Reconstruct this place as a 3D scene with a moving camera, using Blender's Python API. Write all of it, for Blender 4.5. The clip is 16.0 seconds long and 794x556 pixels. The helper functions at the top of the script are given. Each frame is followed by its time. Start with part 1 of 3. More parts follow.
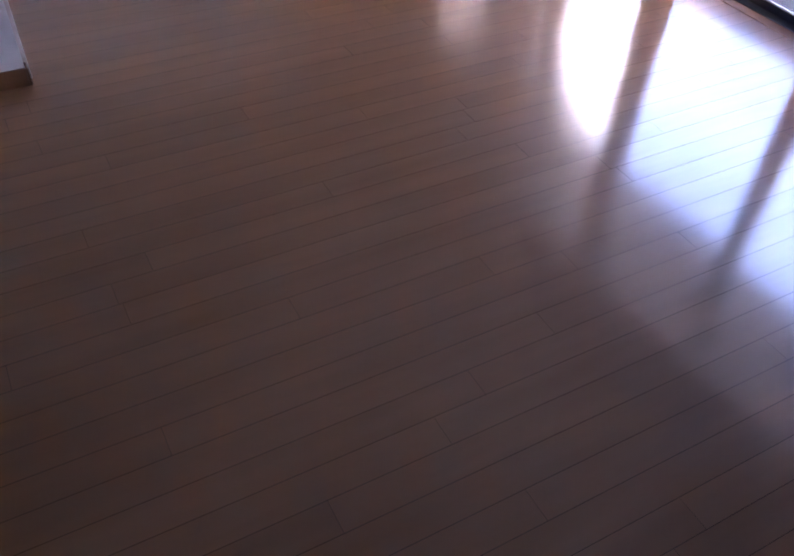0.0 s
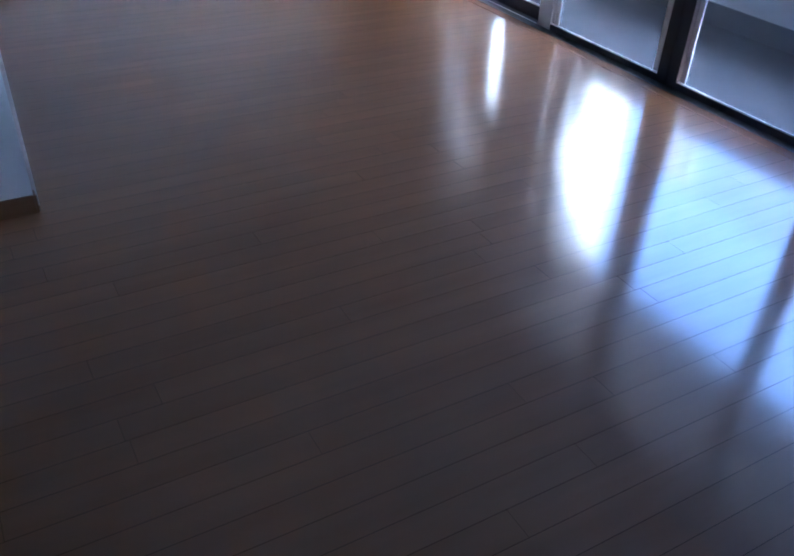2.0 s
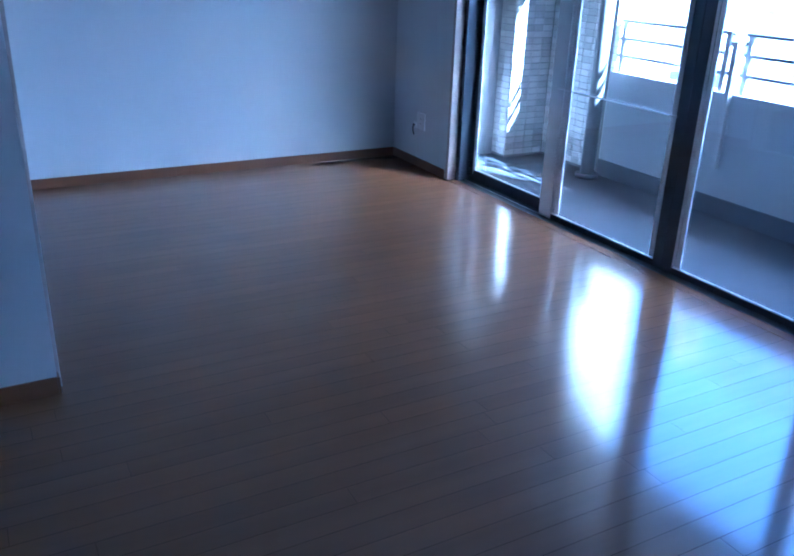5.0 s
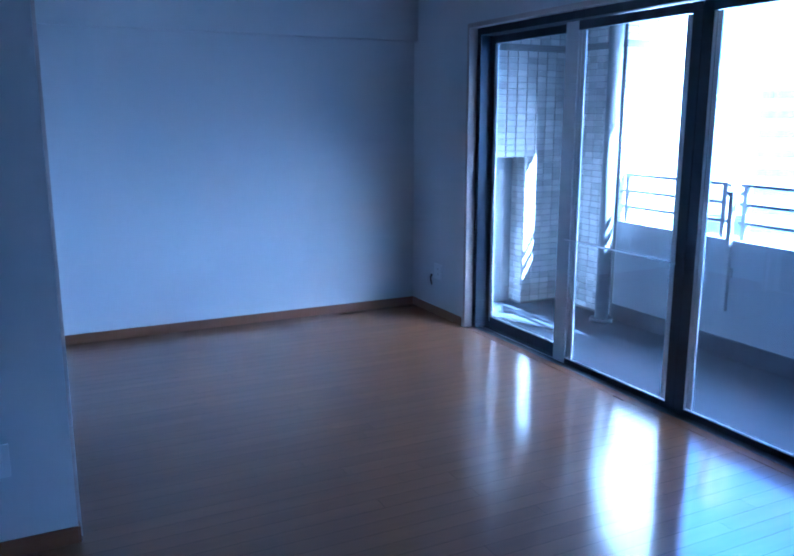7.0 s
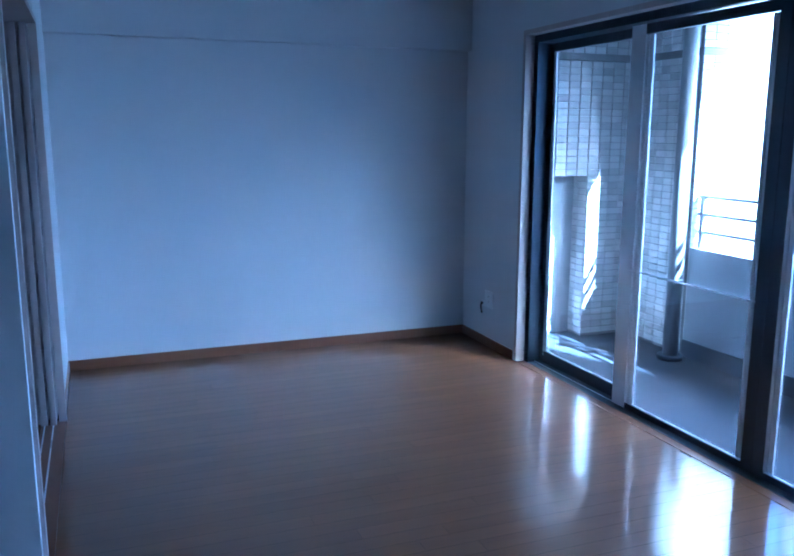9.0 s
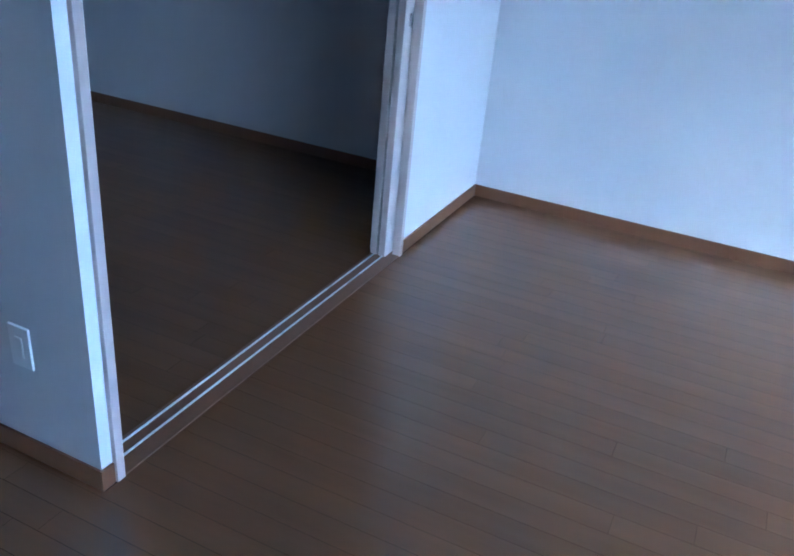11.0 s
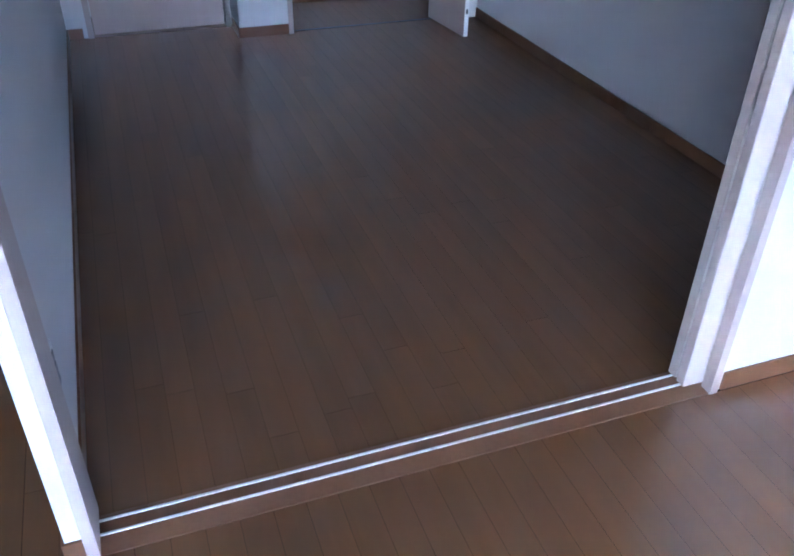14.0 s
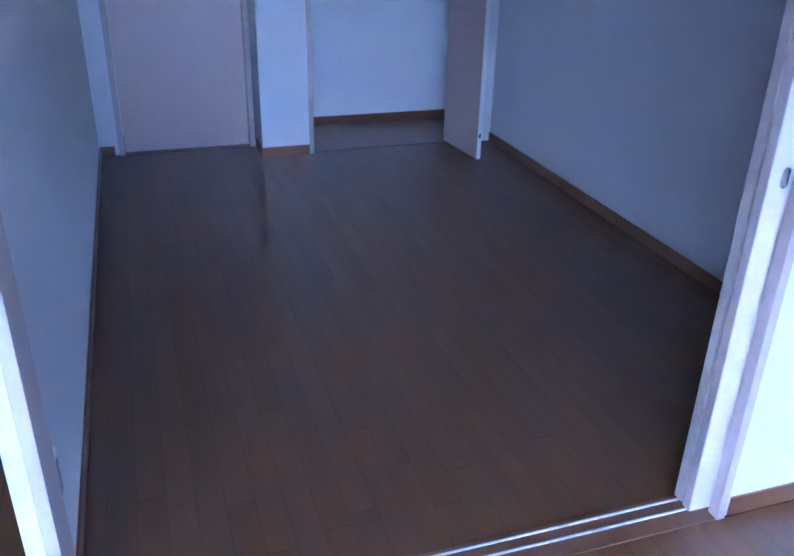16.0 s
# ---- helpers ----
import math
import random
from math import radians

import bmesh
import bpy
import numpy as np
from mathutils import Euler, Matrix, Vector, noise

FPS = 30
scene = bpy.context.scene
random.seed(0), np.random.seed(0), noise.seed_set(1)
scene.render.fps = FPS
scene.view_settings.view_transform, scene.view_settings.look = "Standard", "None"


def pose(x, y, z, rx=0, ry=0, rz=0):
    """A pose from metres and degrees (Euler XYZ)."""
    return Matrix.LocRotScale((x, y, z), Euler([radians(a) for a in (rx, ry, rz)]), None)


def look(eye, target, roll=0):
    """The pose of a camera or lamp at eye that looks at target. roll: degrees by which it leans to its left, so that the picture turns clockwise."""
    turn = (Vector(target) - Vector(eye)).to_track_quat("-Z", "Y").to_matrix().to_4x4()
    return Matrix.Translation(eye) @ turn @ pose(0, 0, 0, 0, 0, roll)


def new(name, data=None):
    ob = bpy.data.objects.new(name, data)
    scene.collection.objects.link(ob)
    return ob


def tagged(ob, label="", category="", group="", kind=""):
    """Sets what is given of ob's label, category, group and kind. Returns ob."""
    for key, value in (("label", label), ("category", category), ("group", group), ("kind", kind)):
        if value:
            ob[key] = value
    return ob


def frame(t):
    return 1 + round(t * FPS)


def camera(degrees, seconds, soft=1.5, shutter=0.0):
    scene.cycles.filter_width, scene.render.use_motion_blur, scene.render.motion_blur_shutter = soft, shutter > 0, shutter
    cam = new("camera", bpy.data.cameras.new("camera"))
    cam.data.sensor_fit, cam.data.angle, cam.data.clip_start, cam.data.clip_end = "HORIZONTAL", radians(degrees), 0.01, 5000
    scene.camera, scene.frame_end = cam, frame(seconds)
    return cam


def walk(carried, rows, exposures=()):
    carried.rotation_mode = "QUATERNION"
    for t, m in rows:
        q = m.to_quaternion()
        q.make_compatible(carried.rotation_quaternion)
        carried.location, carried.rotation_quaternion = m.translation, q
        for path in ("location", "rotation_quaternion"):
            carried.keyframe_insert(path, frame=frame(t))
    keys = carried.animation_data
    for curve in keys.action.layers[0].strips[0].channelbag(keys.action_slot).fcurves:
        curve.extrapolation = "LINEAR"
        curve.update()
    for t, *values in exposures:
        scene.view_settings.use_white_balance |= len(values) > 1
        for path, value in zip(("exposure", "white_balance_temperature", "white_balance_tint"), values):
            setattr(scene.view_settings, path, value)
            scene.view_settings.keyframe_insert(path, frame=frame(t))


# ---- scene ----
cam = camera(54.0, 16.0, soft=2.0)
PATH = [
    (0, (-0.065, -2.663, 1.448), (0.661, -1.431, 0.05), 3.3),
    (0.3, (-0.044, -2.65, 1.442), (0.697, -1.383, 0.084), 3.1),
    (0.9, (-0.015, -2.645, 1.395), (0.736, -1.297, 0.122), 2.1),
    (1.5, (-0.065, -2.589, 1.38), (0.728, -1.205, 0.174), 2.3),
    (2, (-0.104, -2.545, 1.384), (0.736, -1.146, 0.228), 2.9),
    (2.5, (-0.099, -2.556, 1.4), (0.763, -1.125, 0.3), 3.1),
    (3, (-0.104, -2.576, 1.394), (0.767, -1.101, 0.362), 2.6),
    (3.5, (-0.113, -2.587, 1.407), (0.772, -1.08, 0.436), 2.4),
    (4, (-0.107, -2.571, 1.422), (0.795, -1.036, 0.512), 2.6),
    (6.5, (-0.157, -2.796, 1.502), (0.729, -1.072, 1.01), 0.7),
    (7, (-0.113, -2.814, 1.514), (0.758, -1.061, 1.105), 0.0),
    (7.5, (-0.056, -2.783, 1.52), (0.797, -1.009, 1.162), -0.4),
    (8, (-0.007, -2.759, 1.521), (0.82, -0.97, 1.183), -0.5),
    (8.5, (0.064, -2.691, 1.504), (0.848, -0.883, 1.158), -0.3),
    (9, (0.226, -2.495, 1.498), (0.936, -0.661, 1.13), 0.2),
    (9.5, (0.558, -2.229, 1.472), (1.031, -0.33, 1.061), 1.8),
    (10, (0.758, -1.873, 1.437), (0.871, 0.049, 0.898), 3.6),
    (10.2, (0.869, -1.736, 1.428), (0.816, 0.165, 0.808), 4.3),
    (12.3, (1.546, -0.196, 1.577), (0.138, 0.86, 0.355), 3.8),
    (12.5, (1.474, -0.094, 1.538), (0.107, 0.847, 0.421), 4.3),
    (13, (1.332, 0.141, 1.488), (-0.152, 0.891, 0.378), 2.0),
    (13.5, (1.263, 0.236, 1.488), (-0.269, 0.902, 0.366), 2.4),
    (14, (1.279, 0.306, 1.541), (-0.271, 0.879, 0.414), 1.0),
    (14.5, (1.308, 0.328, 1.583), (-0.279, 0.875, 0.496), 0.2),
    (15, (1.314, 0.319, 1.584), (-0.308, 0.876, 0.554), 0.6),
    (15.5, (1.316, 0.343, 1.571), (-0.35, 0.899, 0.614), 0.6),
    (16, (1.328, 0.328, 1.579), (-0.374, 0.9, 0.698), 1.3),
]
walk(cam, [(t, look(eye, target, roll)) for t, eye, target, roll in PATH],
     [(0, 5.8, 5650, 36), (1, 5.4, 4900, 22), (1.5, 5.25, 4700, 16), (2.5, 5.05, 4150, 10), (3.5, 5.15, 3900, 6), (7, 5.0, 3550, 8), (9.5, 5.0, 3650, 4), (10.2, 5.25, 3800, 4), (12.5, 6.15, 4850, 4), (13.8, 6.4, 4900, 14), (14.5, 6.8, 4700, 18), (15.2, 6.7, 4400, 22), (16, 6.5, 4150, 22)])

# ---- light: bright sky over a city balcony, low sun from beyond the railing ----
SUN_EL, SUN_AZ = 31.8, 159.0          # degrees; azimuth clockwise from +y
world = bpy.data.worlds.new("sky")
scene.world = world
world.use_nodes = True
wn = world.node_tree
sky = wn.nodes.new("ShaderNodeTexSky")
sky.sky_type = "NISHITA"
sky.sun_disc = False
sky.sun_elevation = radians(SUN_EL)
sky.sun_rotation = radians(SUN_AZ)
sky.dust_density = 5.0
sky.air_density = 0.8
wn.links.new(sky.outputs["Color"], wn.nodes["Background"].inputs["Color"])
wn.nodes["Background"].inputs["Strength"].default_value = 0.15
sun = new("sun", bpy.data.lights.new("sun", "SUN"))
sun.data.energy, sun.data.angle, sun.data.color = 4.0, radians(0.5), (1.0, 0.95, 0.87)
_az, _el = radians(SUN_AZ), radians(SUN_EL)
_dir = Vector((math.sin(_az) * math.cos(_el), math.cos(_az) * math.cos(_el), math.sin(_el)))
sun.matrix_world = look(_dir * 40, (0, 0, 0))

# ---- materials ----


def material(name, color, rough=0.6, metal=0.0, vary=0.12, scale=6.0, fine=180.0, bump=0.05, coat=0.0, stretch=(1, 1, 1), piece=0.0, spec=0.5):
    """Base colour with broad stains and fine grain, and a fine relief."""
    m = bpy.data.materials.new(name)
    m.use_nodes = True
    n, l = m.node_tree.nodes, m.node_tree.links
    b = n["Principled BSDF"]
    b.inputs["Metallic"].default_value = metal
    b.inputs["Coat Weight"].default_value = coat
    b.inputs["Coat Roughness"].default_value = 0.1
    b.inputs["Specular IOR Level"].default_value = spec
    tc = n.new("ShaderNodeTexCoord")
    mp = n.new("ShaderNodeMapping")
    mp.inputs["Scale"].default_value = stretch
    l.new(tc.outputs["Object"], mp.inputs["Vector"])
    broad, grain = n.new("ShaderNodeTexNoise"), n.new("ShaderNodeTexNoise")
    broad.inputs["Scale"].default_value, grain.inputs["Scale"].default_value = scale, fine
    broad.inputs["Detail"].default_value, grain.inputs["Detail"].default_value = 4, 3
    for t in (broad, grain):
        l.new(mp.outputs["Vector"], t.inputs["Vector"])
    add = n.new("ShaderNodeMath")
    add.operation = "ADD"
    l.new(broad.outputs["Fac"], add.inputs[0])
    l.new(grain.outputs["Fac"], add.inputs[1])
    ramp = n.new("ShaderNodeMapRange")
    ramp.inputs["From Min"].default_value, ramp.inputs["From Max"].default_value = 0.6, 1.4
    ramp.inputs["To Min"].default_value, ramp.inputs["To Max"].default_value = 1 - vary, 1 + vary
    l.new(add.outputs[0], ramp.inputs["Value"])
    value = ramp.outputs["Result"]
    if piece:
        info = n.new("ShaderNodeObjectInfo")
        pr = n.new("ShaderNodeMapRange")
        pr.inputs["To Min"].default_value, pr.inputs["To Max"].default_value = 1 - piece, 1 + piece
        l.new(info.outputs["Random"], pr.inputs["Value"])
        isl = n.new("ShaderNodeNewGeometry")
        ir = n.new("ShaderNodeMapRange")
        ir.inputs["To Min"].default_value, ir.inputs["To Max"].default_value = 1 - piece, 1 + piece
        l.new(isl.outputs["Random Per Island"], ir.inputs["Value"])
        m1, m2 = n.new("ShaderNodeMath"), n.new("ShaderNodeMath")
        m1.operation = m2.operation = "MULTIPLY"
        l.new(value, m1.inputs[0])
        l.new(pr.outputs["Result"], m1.inputs[1])
        l.new(m1.outputs[0], m2.inputs[0])
        l.new(ir.outputs["Result"], m2.inputs[1])
        value = m2.outputs[0]
    mul = n.new("ShaderNodeVectorMath")
    mul.operation = "SCALE"
    mul.inputs[0].default_value = color
    l.new(value, mul.inputs["Scale"])
    l.new(mul.outputs[0], b.inputs["Base Color"])
    rr = n.new("ShaderNodeMapRange")
    rr.inputs["From Min"].default_value, rr.inputs["From Max"].default_value = 0.3, 0.7
    rr.inputs["To Min"].default_value, rr.inputs["To Max"].default_value = rough * 0.88, min(1, rough * 1.12)
    l.new(broad.outputs["Fac"], rr.inputs["Value"])
    l.new(rr.outputs["Result"], b.inputs["Roughness"])
    if bump:
        bp = n.new("ShaderNodeBump")
        bp.inputs["Strength"].default_value, bp.inputs["Distance"].default_value = bump, 0.002
        l.new(grain.outputs["Fac"], bp.inputs["Height"])
        l.new(bp.outputs["Normal"], b.inputs["Normal"])
    return m


def plank_material():
    """Brown strip flooring: long grain, tone by board, even satin gloss under a clear coat."""
    m = bpy.data.materials.new("brown_floorboard")
    m.use_nodes = True
    n, l = m.node_tree.nodes, m.node_tree.links
    b = n["Principled BSDF"]
    b.inputs["Roughness"].default_value = 0.5
    b.inputs["Specular IOR Level"].default_value = 0.08
    b.inputs["Coat Weight"].default_value = 1.0
    b.inputs["Coat IOR"].default_value = 1.6
    b.inputs["Coat Roughness"].default_value = 0.1
    tc, mp = n.new("ShaderNodeTexCoord"), n.new("ShaderNodeMapping")
    geo, info = n.new("ShaderNodeNewGeometry"), n.new("ShaderNodeObjectInfo")
    seed = n.new("ShaderNodeMath")
    seed.operation = "ADD"
    l.new(geo.outputs["Random Per Island"], seed.inputs[0])
    l.new(info.outputs["Random"], seed.inputs[1])
    far = n.new("ShaderNodeMath")
    far.operation = "MULTIPLY"
    far.inputs[1].default_value = 37.0
    l.new(seed.outputs[0], far.inputs[0])
    mp.inputs["Scale"].default_value = (0.8, 7, 7)
    l.new(tc.outputs["Object"], mp.inputs["Vector"])
    grain = n.new("ShaderNodeTexNoise")
    grain.noise_dimensions = "4D"
    grain.inputs["Scale"].default_value, grain.inputs["Detail"].default_value = 2.2, 3
    l.new(mp.outputs["Vector"], grain.inputs["Vector"])
    l.new(far.outputs[0], grain.inputs["W"])
    ramp = n.new("ShaderNodeValToRGB")
    ramp.color_ramp.elements[0].position, ramp.color_ramp.elements[0].color = 0.3, (0.130, 0.062, 0.025, 1)
    ramp.color_ramp.elements[1].position, ramp.color_ramp.elements[1].color = 0.72, (0.160, 0.078, 0.033, 1)
    l.new(grain.outputs["Fac"], ramp.inputs["Fac"])
    frac = n.new("ShaderNodeMath")
    frac.operation = "FRACT"
    l.new(far.outputs[0], frac.inputs[0])
    tone = n.new("ShaderNodeMapRange")
    tone.inputs["To Min"].default_value, tone.inputs["To Max"].default_value = 0.94, 1.06
    l.new(frac.outputs[0], tone.inputs["Value"])
    mul = n.new("ShaderNodeVectorMath")
    mul.operation = "SCALE"
    l.new(ramp.outputs["Color"], mul.inputs[0])
    l.new(tone.outputs["Result"], mul.inputs["Scale"])
    l.new(mul.outputs[0], b.inputs["Base Color"])
    haze = n.new("ShaderNodeTexNoise")
    haze.inputs["Scale"].default_value, haze.inputs["Detail"].default_value = 1.6, 3
    l.new(tc.outputs["Object"], haze.inputs["Vector"])
    hr = n.new("ShaderNodeMapRange")
    hr.inputs["From Min"].default_value, hr.inputs["From Max"].default_value = 0.3, 0.7
    hr.inputs["To Min"].default_value, hr.inputs["To Max"].default_value = 0.11, 0.145
    l.new(haze.outputs["Fac"], hr.inputs["Value"])
    l.new(hr.outputs["Result"], b.inputs["Coat Roughness"])
    return m


WALLPAPER = material("white_wallpaper", (0.64, 0.64, 0.635), 0.75, vary=0.025, scale=1.4, fine=220, bump=0.25)
CEILING = material("white_ceiling_paper", (0.56, 0.56, 0.55), 0.8, vary=0.02, scale=2, fine=220, bump=0.2)
PLANK = plank_material()
GROOVE = material("dark_floor_joint", (0.014, 0.007, 0.004), 0.9, spec=0.02)
BASE = material("brown_baseboard_wood", (0.18, 0.085, 0.039), 0.35, vary=0.12, scale=4, fine=80, stretch=(1, 1, 8), bump=0.04)
CASING = material("beige_wood_trim", (0.45, 0.38, 0.34), 0.4, vary=0.06, scale=5, fine=90, stretch=(6, 6, 0.5), bump=0.04)
DOOR = material("pale_door_panel", (0.50, 0.39, 0.34), 0.4, vary=0.05, scale=4, fine=90, stretch=(5, 5, 0.4), bump=0.04)
DOOR_PALE = material("white_sliding_door", (0.58, 0.52, 0.48), 0.4, vary=0.04, scale=4, fine=90, stretch=(5, 5, 0.4), bump=0.04)
ALU = material("bronze_aluminium_frame", (0.05, 0.06, 0.08), 0.35, metal=0.3, vary=0.06, scale=8, fine=200, bump=0.02)
ALU_PALE = material("silver_aluminium_stile", (0.82, 0.84, 0.86), 0.4, metal=0.2, vary=0.05, scale=8, fine=200, bump=0.02)
RAIL_METAL = material("bright_steel_rail", (0.85, 0.86, 0.88), 0.3, metal=0.25, vary=0.05)
CHROME = material("satin_chrome", (0.7, 0.7, 0.72), 0.2, metal=1.0, vary=0.03)
PLASTIC = material("white_plastic", (0.75, 0.75, 0.74), 0.35, vary=0.02, bump=0.0)
DARK = material("dark_slot", (0.02, 0.02, 0.022), 0.5)
BALC_FLOOR = material("grey_balcony_sheet", (0.05, 0.053, 0.06), 0.75, spec=0.2, vary=0.12, scale=3, fine=140, bump=0.2)
BALC_KERB = material("dark_gutter_coating", (0.06, 0.065, 0.075), 0.5, vary=0.12, scale=4)
PARAPET = material("grey_parapet_paint", (0.3, 0.3, 0.305), 0.7, vary=0.06, scale=2, fine=90, bump=0.3)
TILE = material("grey_beige_wall_tile", (0.42, 0.405, 0.385), 0.35, vary=0.08, scale=9, fine=150, bump=0.12, piece=0.2)
TILE_JOINT = material("dark_tile_joint", (0.17, 0.167, 0.16), 0.85, vary=0.1, scale=12)
PIPE = material("grey_drainpipe", (0.2, 0.2, 0.2), 0.45, vary=0.05)
RAILING = material("brown_grey_railing", (0.34, 0.33, 0.33), 0.4, metal=0.4, vary=0.06)
CONCRETE = material("grey_concrete", (0.34, 0.335, 0.325), 0.8, vary=0.1, scale=0.6, fine=20, bump=0.2)
FAR_TILE = material("far_building_tile", (0.7, 0.69, 0.67), 0.7, vary=0.05, scale=0.4, fine=5)
FAR_PALE = material("far_pale_windows", (0.52, 0.54, 0.54), 0.5, vary=0.08, scale=0.3)
FAR_GLASS = material("far_green_glass", (0.13, 0.165, 0.16), 0.3, vary=0.1, scale=0.3)
GROUND = material("city_ground", (0.07, 0.07, 0.067), 0.9, vary=0.25, scale=0.05, fine=1.0)
CLOSING_WALL = material("brown_closing_wall", (0.3, 0.2, 0.13), 0.4, vary=0.1, scale=3, fine=90, stretch=(6, 6, 0.5), bump=0.04)
# dark brown for unseen masses that block or absorb light
UNSEEN_DARK = material("unseen_dark_brown", (0.11, 0.09, 0.075), 0.6, vary=0.12, scale=1.0, fine=20)
RUBBER = material("black_gasket", (0.02, 0.02, 0.022), 0.6)


def glass_material():
    m = bpy.data.materials.new("window_glass")
    m.use_nodes = True
    n, l = m.node_tree.nodes, m.node_tree.links
    b = n["Principled BSDF"]
    b.inputs["Base Color"].default_value = (0.93, 0.97, 0.98, 1)
    b.inputs["Roughness"].default_value = 0.0
    b.inputs["Transmission Weight"].default_value = 1.0
    b.inputs["IOR"].default_value = 1.45
    return m


GLASS = glass_material()

# ---- builders ----


def box_bm(bm, x0, x1, y0, y1, z0, z1):
    vs = [bm.verts.new((x, y, z)) for x in (x0, x1) for y in (y0, y1) for z in (z0, z1)]
    for f in ((0, 1, 3, 2), (4, 6, 7, 5), (0, 4, 5, 1), (2, 3, 7, 6), (0, 2, 6, 4), (1, 5, 7, 3)):
        bm.faces.new([vs[i] for i in f])


def boxes(*spans, bevel=0.0):
    bm = bmesh.new()
    for s in spans:
        box_bm(bm, *s)
    if bevel:
        bmesh.ops.bevel(bm, geom=list(bm.edges), offset=bevel, segments=2, affect="EDGES", profile=0.6)
    bmesh.ops.recalc_face_normals(bm, faces=list(bm.faces))
    return bm


def tube(points, radius, sides=16):
    """A round bar through the points, capped."""
    bm = bmesh.new()
    rings = []
    for i, p in enumerate(points):
        p = Vector(p)
        a = Vector(points[max(i - 1, 0)])
        b = Vector(points[min(i + 1, len(points) - 1)])
        q = (b - a).to_track_quat("Z", "Y")
        rings.append([bm.verts.new(p + q @ Vector((radius * math.cos(t), radius * math.sin(t), 0))) for t in (math.tau * k / sides for k in range(sides))])
    for r, s in zip(rings, rings[1:]):
        for k in range(sides):
            bm.faces.new((r[k], r[(k + 1) % sides], s[(k + 1) % sides], s[k]))
    bm.faces.new(rings[0][::-1])
    bm.faces.new(rings[-1])
    for f in bm.faces:
        f.smooth = len(f.verts) == 4
    return bm


def mesh_of(name, bm, mat):
    me = bpy.data.meshes.new(name)
    bm.to_mesh(me)
    bm.free()
    me.materials.append(mat)
    return me


def solid(name, bm, mat, label="", category="", group="", kind=""):
    return tagged(new(name, mesh_of(name, bm, mat)), label, category, group, kind)


def part(name, bm, mat, parent, label=""):
    ob = new(name, mesh_of(name, bm, mat))
    ob.parent = parent
    ob.matrix_parent_inverse = parent.matrix_world.inverted() if parent.matrix_world != Matrix.Identity(4) else Matrix.Identity(4)
    return tagged(ob, label)


def thing(name, label, category, group=""):
    return tagged(new(name), label, category, group)


# ---- plan (metres): x towards the window, y along it, living room between x=0 and XW ----
YF, XW, CEIL = 2.70, 2.775, 2.45
XB, YB = -3.2, -5.0            # far side and back of the dining end
WIN0, WIN1, WINTOP = -1.92, 1.915, 2.12
EW = 0.20                      # thickness of the window wall
BB = 0.064
OP0, OP1, OPTOP = 0.038, 1.745, 2.03   # sliding door opening in the wall x=0
WT = 0.13                      # thickness of that wall
PW = 0.035                     # partition between bedroom and dining end
XE = -3.70                     # bedroom end wall
XD = -3.97                     # plane of the recessed door
XC = -4.40                     # closet back


def wall(name, *spans, mat=None, label="white wallpapered wall"):
    return solid(name, boxes(*spans), mat or WALLPAPER, label, "wall", kind="structure")


# floor slabs under the boards
solid("floor", boxes((XB - 0.2, 2.80, YB - 0.2, YF + 0.1, -0.2, -0.0035), (-4.7, XB - 0.2, -0.1, YF + 0.1, -0.2, -0.0035)), GROOVE,
      "glossy brown wooden strip flooring", "floor", kind="structure")
solid("ceiling", boxes((XB - 0.2, XW + 0.15, YB - 0.2, 0.0, CEIL, CEIL + 0.15), (-4.7, XW + 0.15, 0.0, YF + 0.2, CEIL, CEIL + 0.15)), CEILING,
      "plain white papered ceiling", "ceiling", kind="structure")

wall("wall_north", (-4.55, XW + 0.15, YF, YF + 0.15, -0.1, CEIL))
wall("wall_beam", (0.0, XW, YF - 0.06, YF, 2.065, CEIL), label="white papered ceiling beam along the wall")
wall("wall_east", (XW, XW + EW, WIN1, YF, -0.1, CEIL), (XW, XW + EW, WIN0, WIN1, WINTOP, CEIL), (XW, XW + EW, YB, WIN0, -0.1, CEIL))
wall("wall_west", (-WT, 0.0, 0.0, OP0, -0.1, CEIL), (-WT, 0.0, OP0, OP1, OPTOP, CEIL), (-0.02, 0.0, OP1 + 0.02, YF, -0.1, CEIL), (-WT, -0.112, OP1 + 0.02, YF, -0.1, CEIL))
wall("wall_partition", (-4.0, -WT, 0.0, PW, -0.1, CEIL))
# these two close the room unseen; their dark brown lowers the fill light
wall("wall_south", (XB - 0.2, XW + 0.15, YB - 0.15, YB, -0.1, CEIL), mat=CLOSING_WALL, label="unseen closing wall, brown to soak up bounce light")
wall("wall_dining", (XB - 0.15, XB, YB, 0.0, -0.1, CEIL), mat=CLOSING_WALL, label="unseen closing wall, brown to soak up bounce light")
wall("wall_bedroom_end", (XD - 0.1, XD, PW, 0.155, -0.1, CEIL), (XD - 0.1, XD, 0.155, 1.045, 2.0, CEIL), (XD - 0.1, XE, 1.06, 1.375, -0.1, CEIL),
     (XE - 0.1, XE, 1.375, 2.49, 2.0, CEIL), (XE - 0.1, XE, 2.49, YF, -0.1, CEIL))
# unseen walls added behind the bedroom door to stop daylight leaking round it
wall("wall_leak_stop", (XD - 0.6, XD - 0.5, -0.1, 1.06, -0.1, CEIL), (XD - 0.5, XD - 0.1, -0.1, 0.0, -0.1, CEIL), (-4.0, XB - 0.15, -0.1, 0.0, -0.1, CEIL))
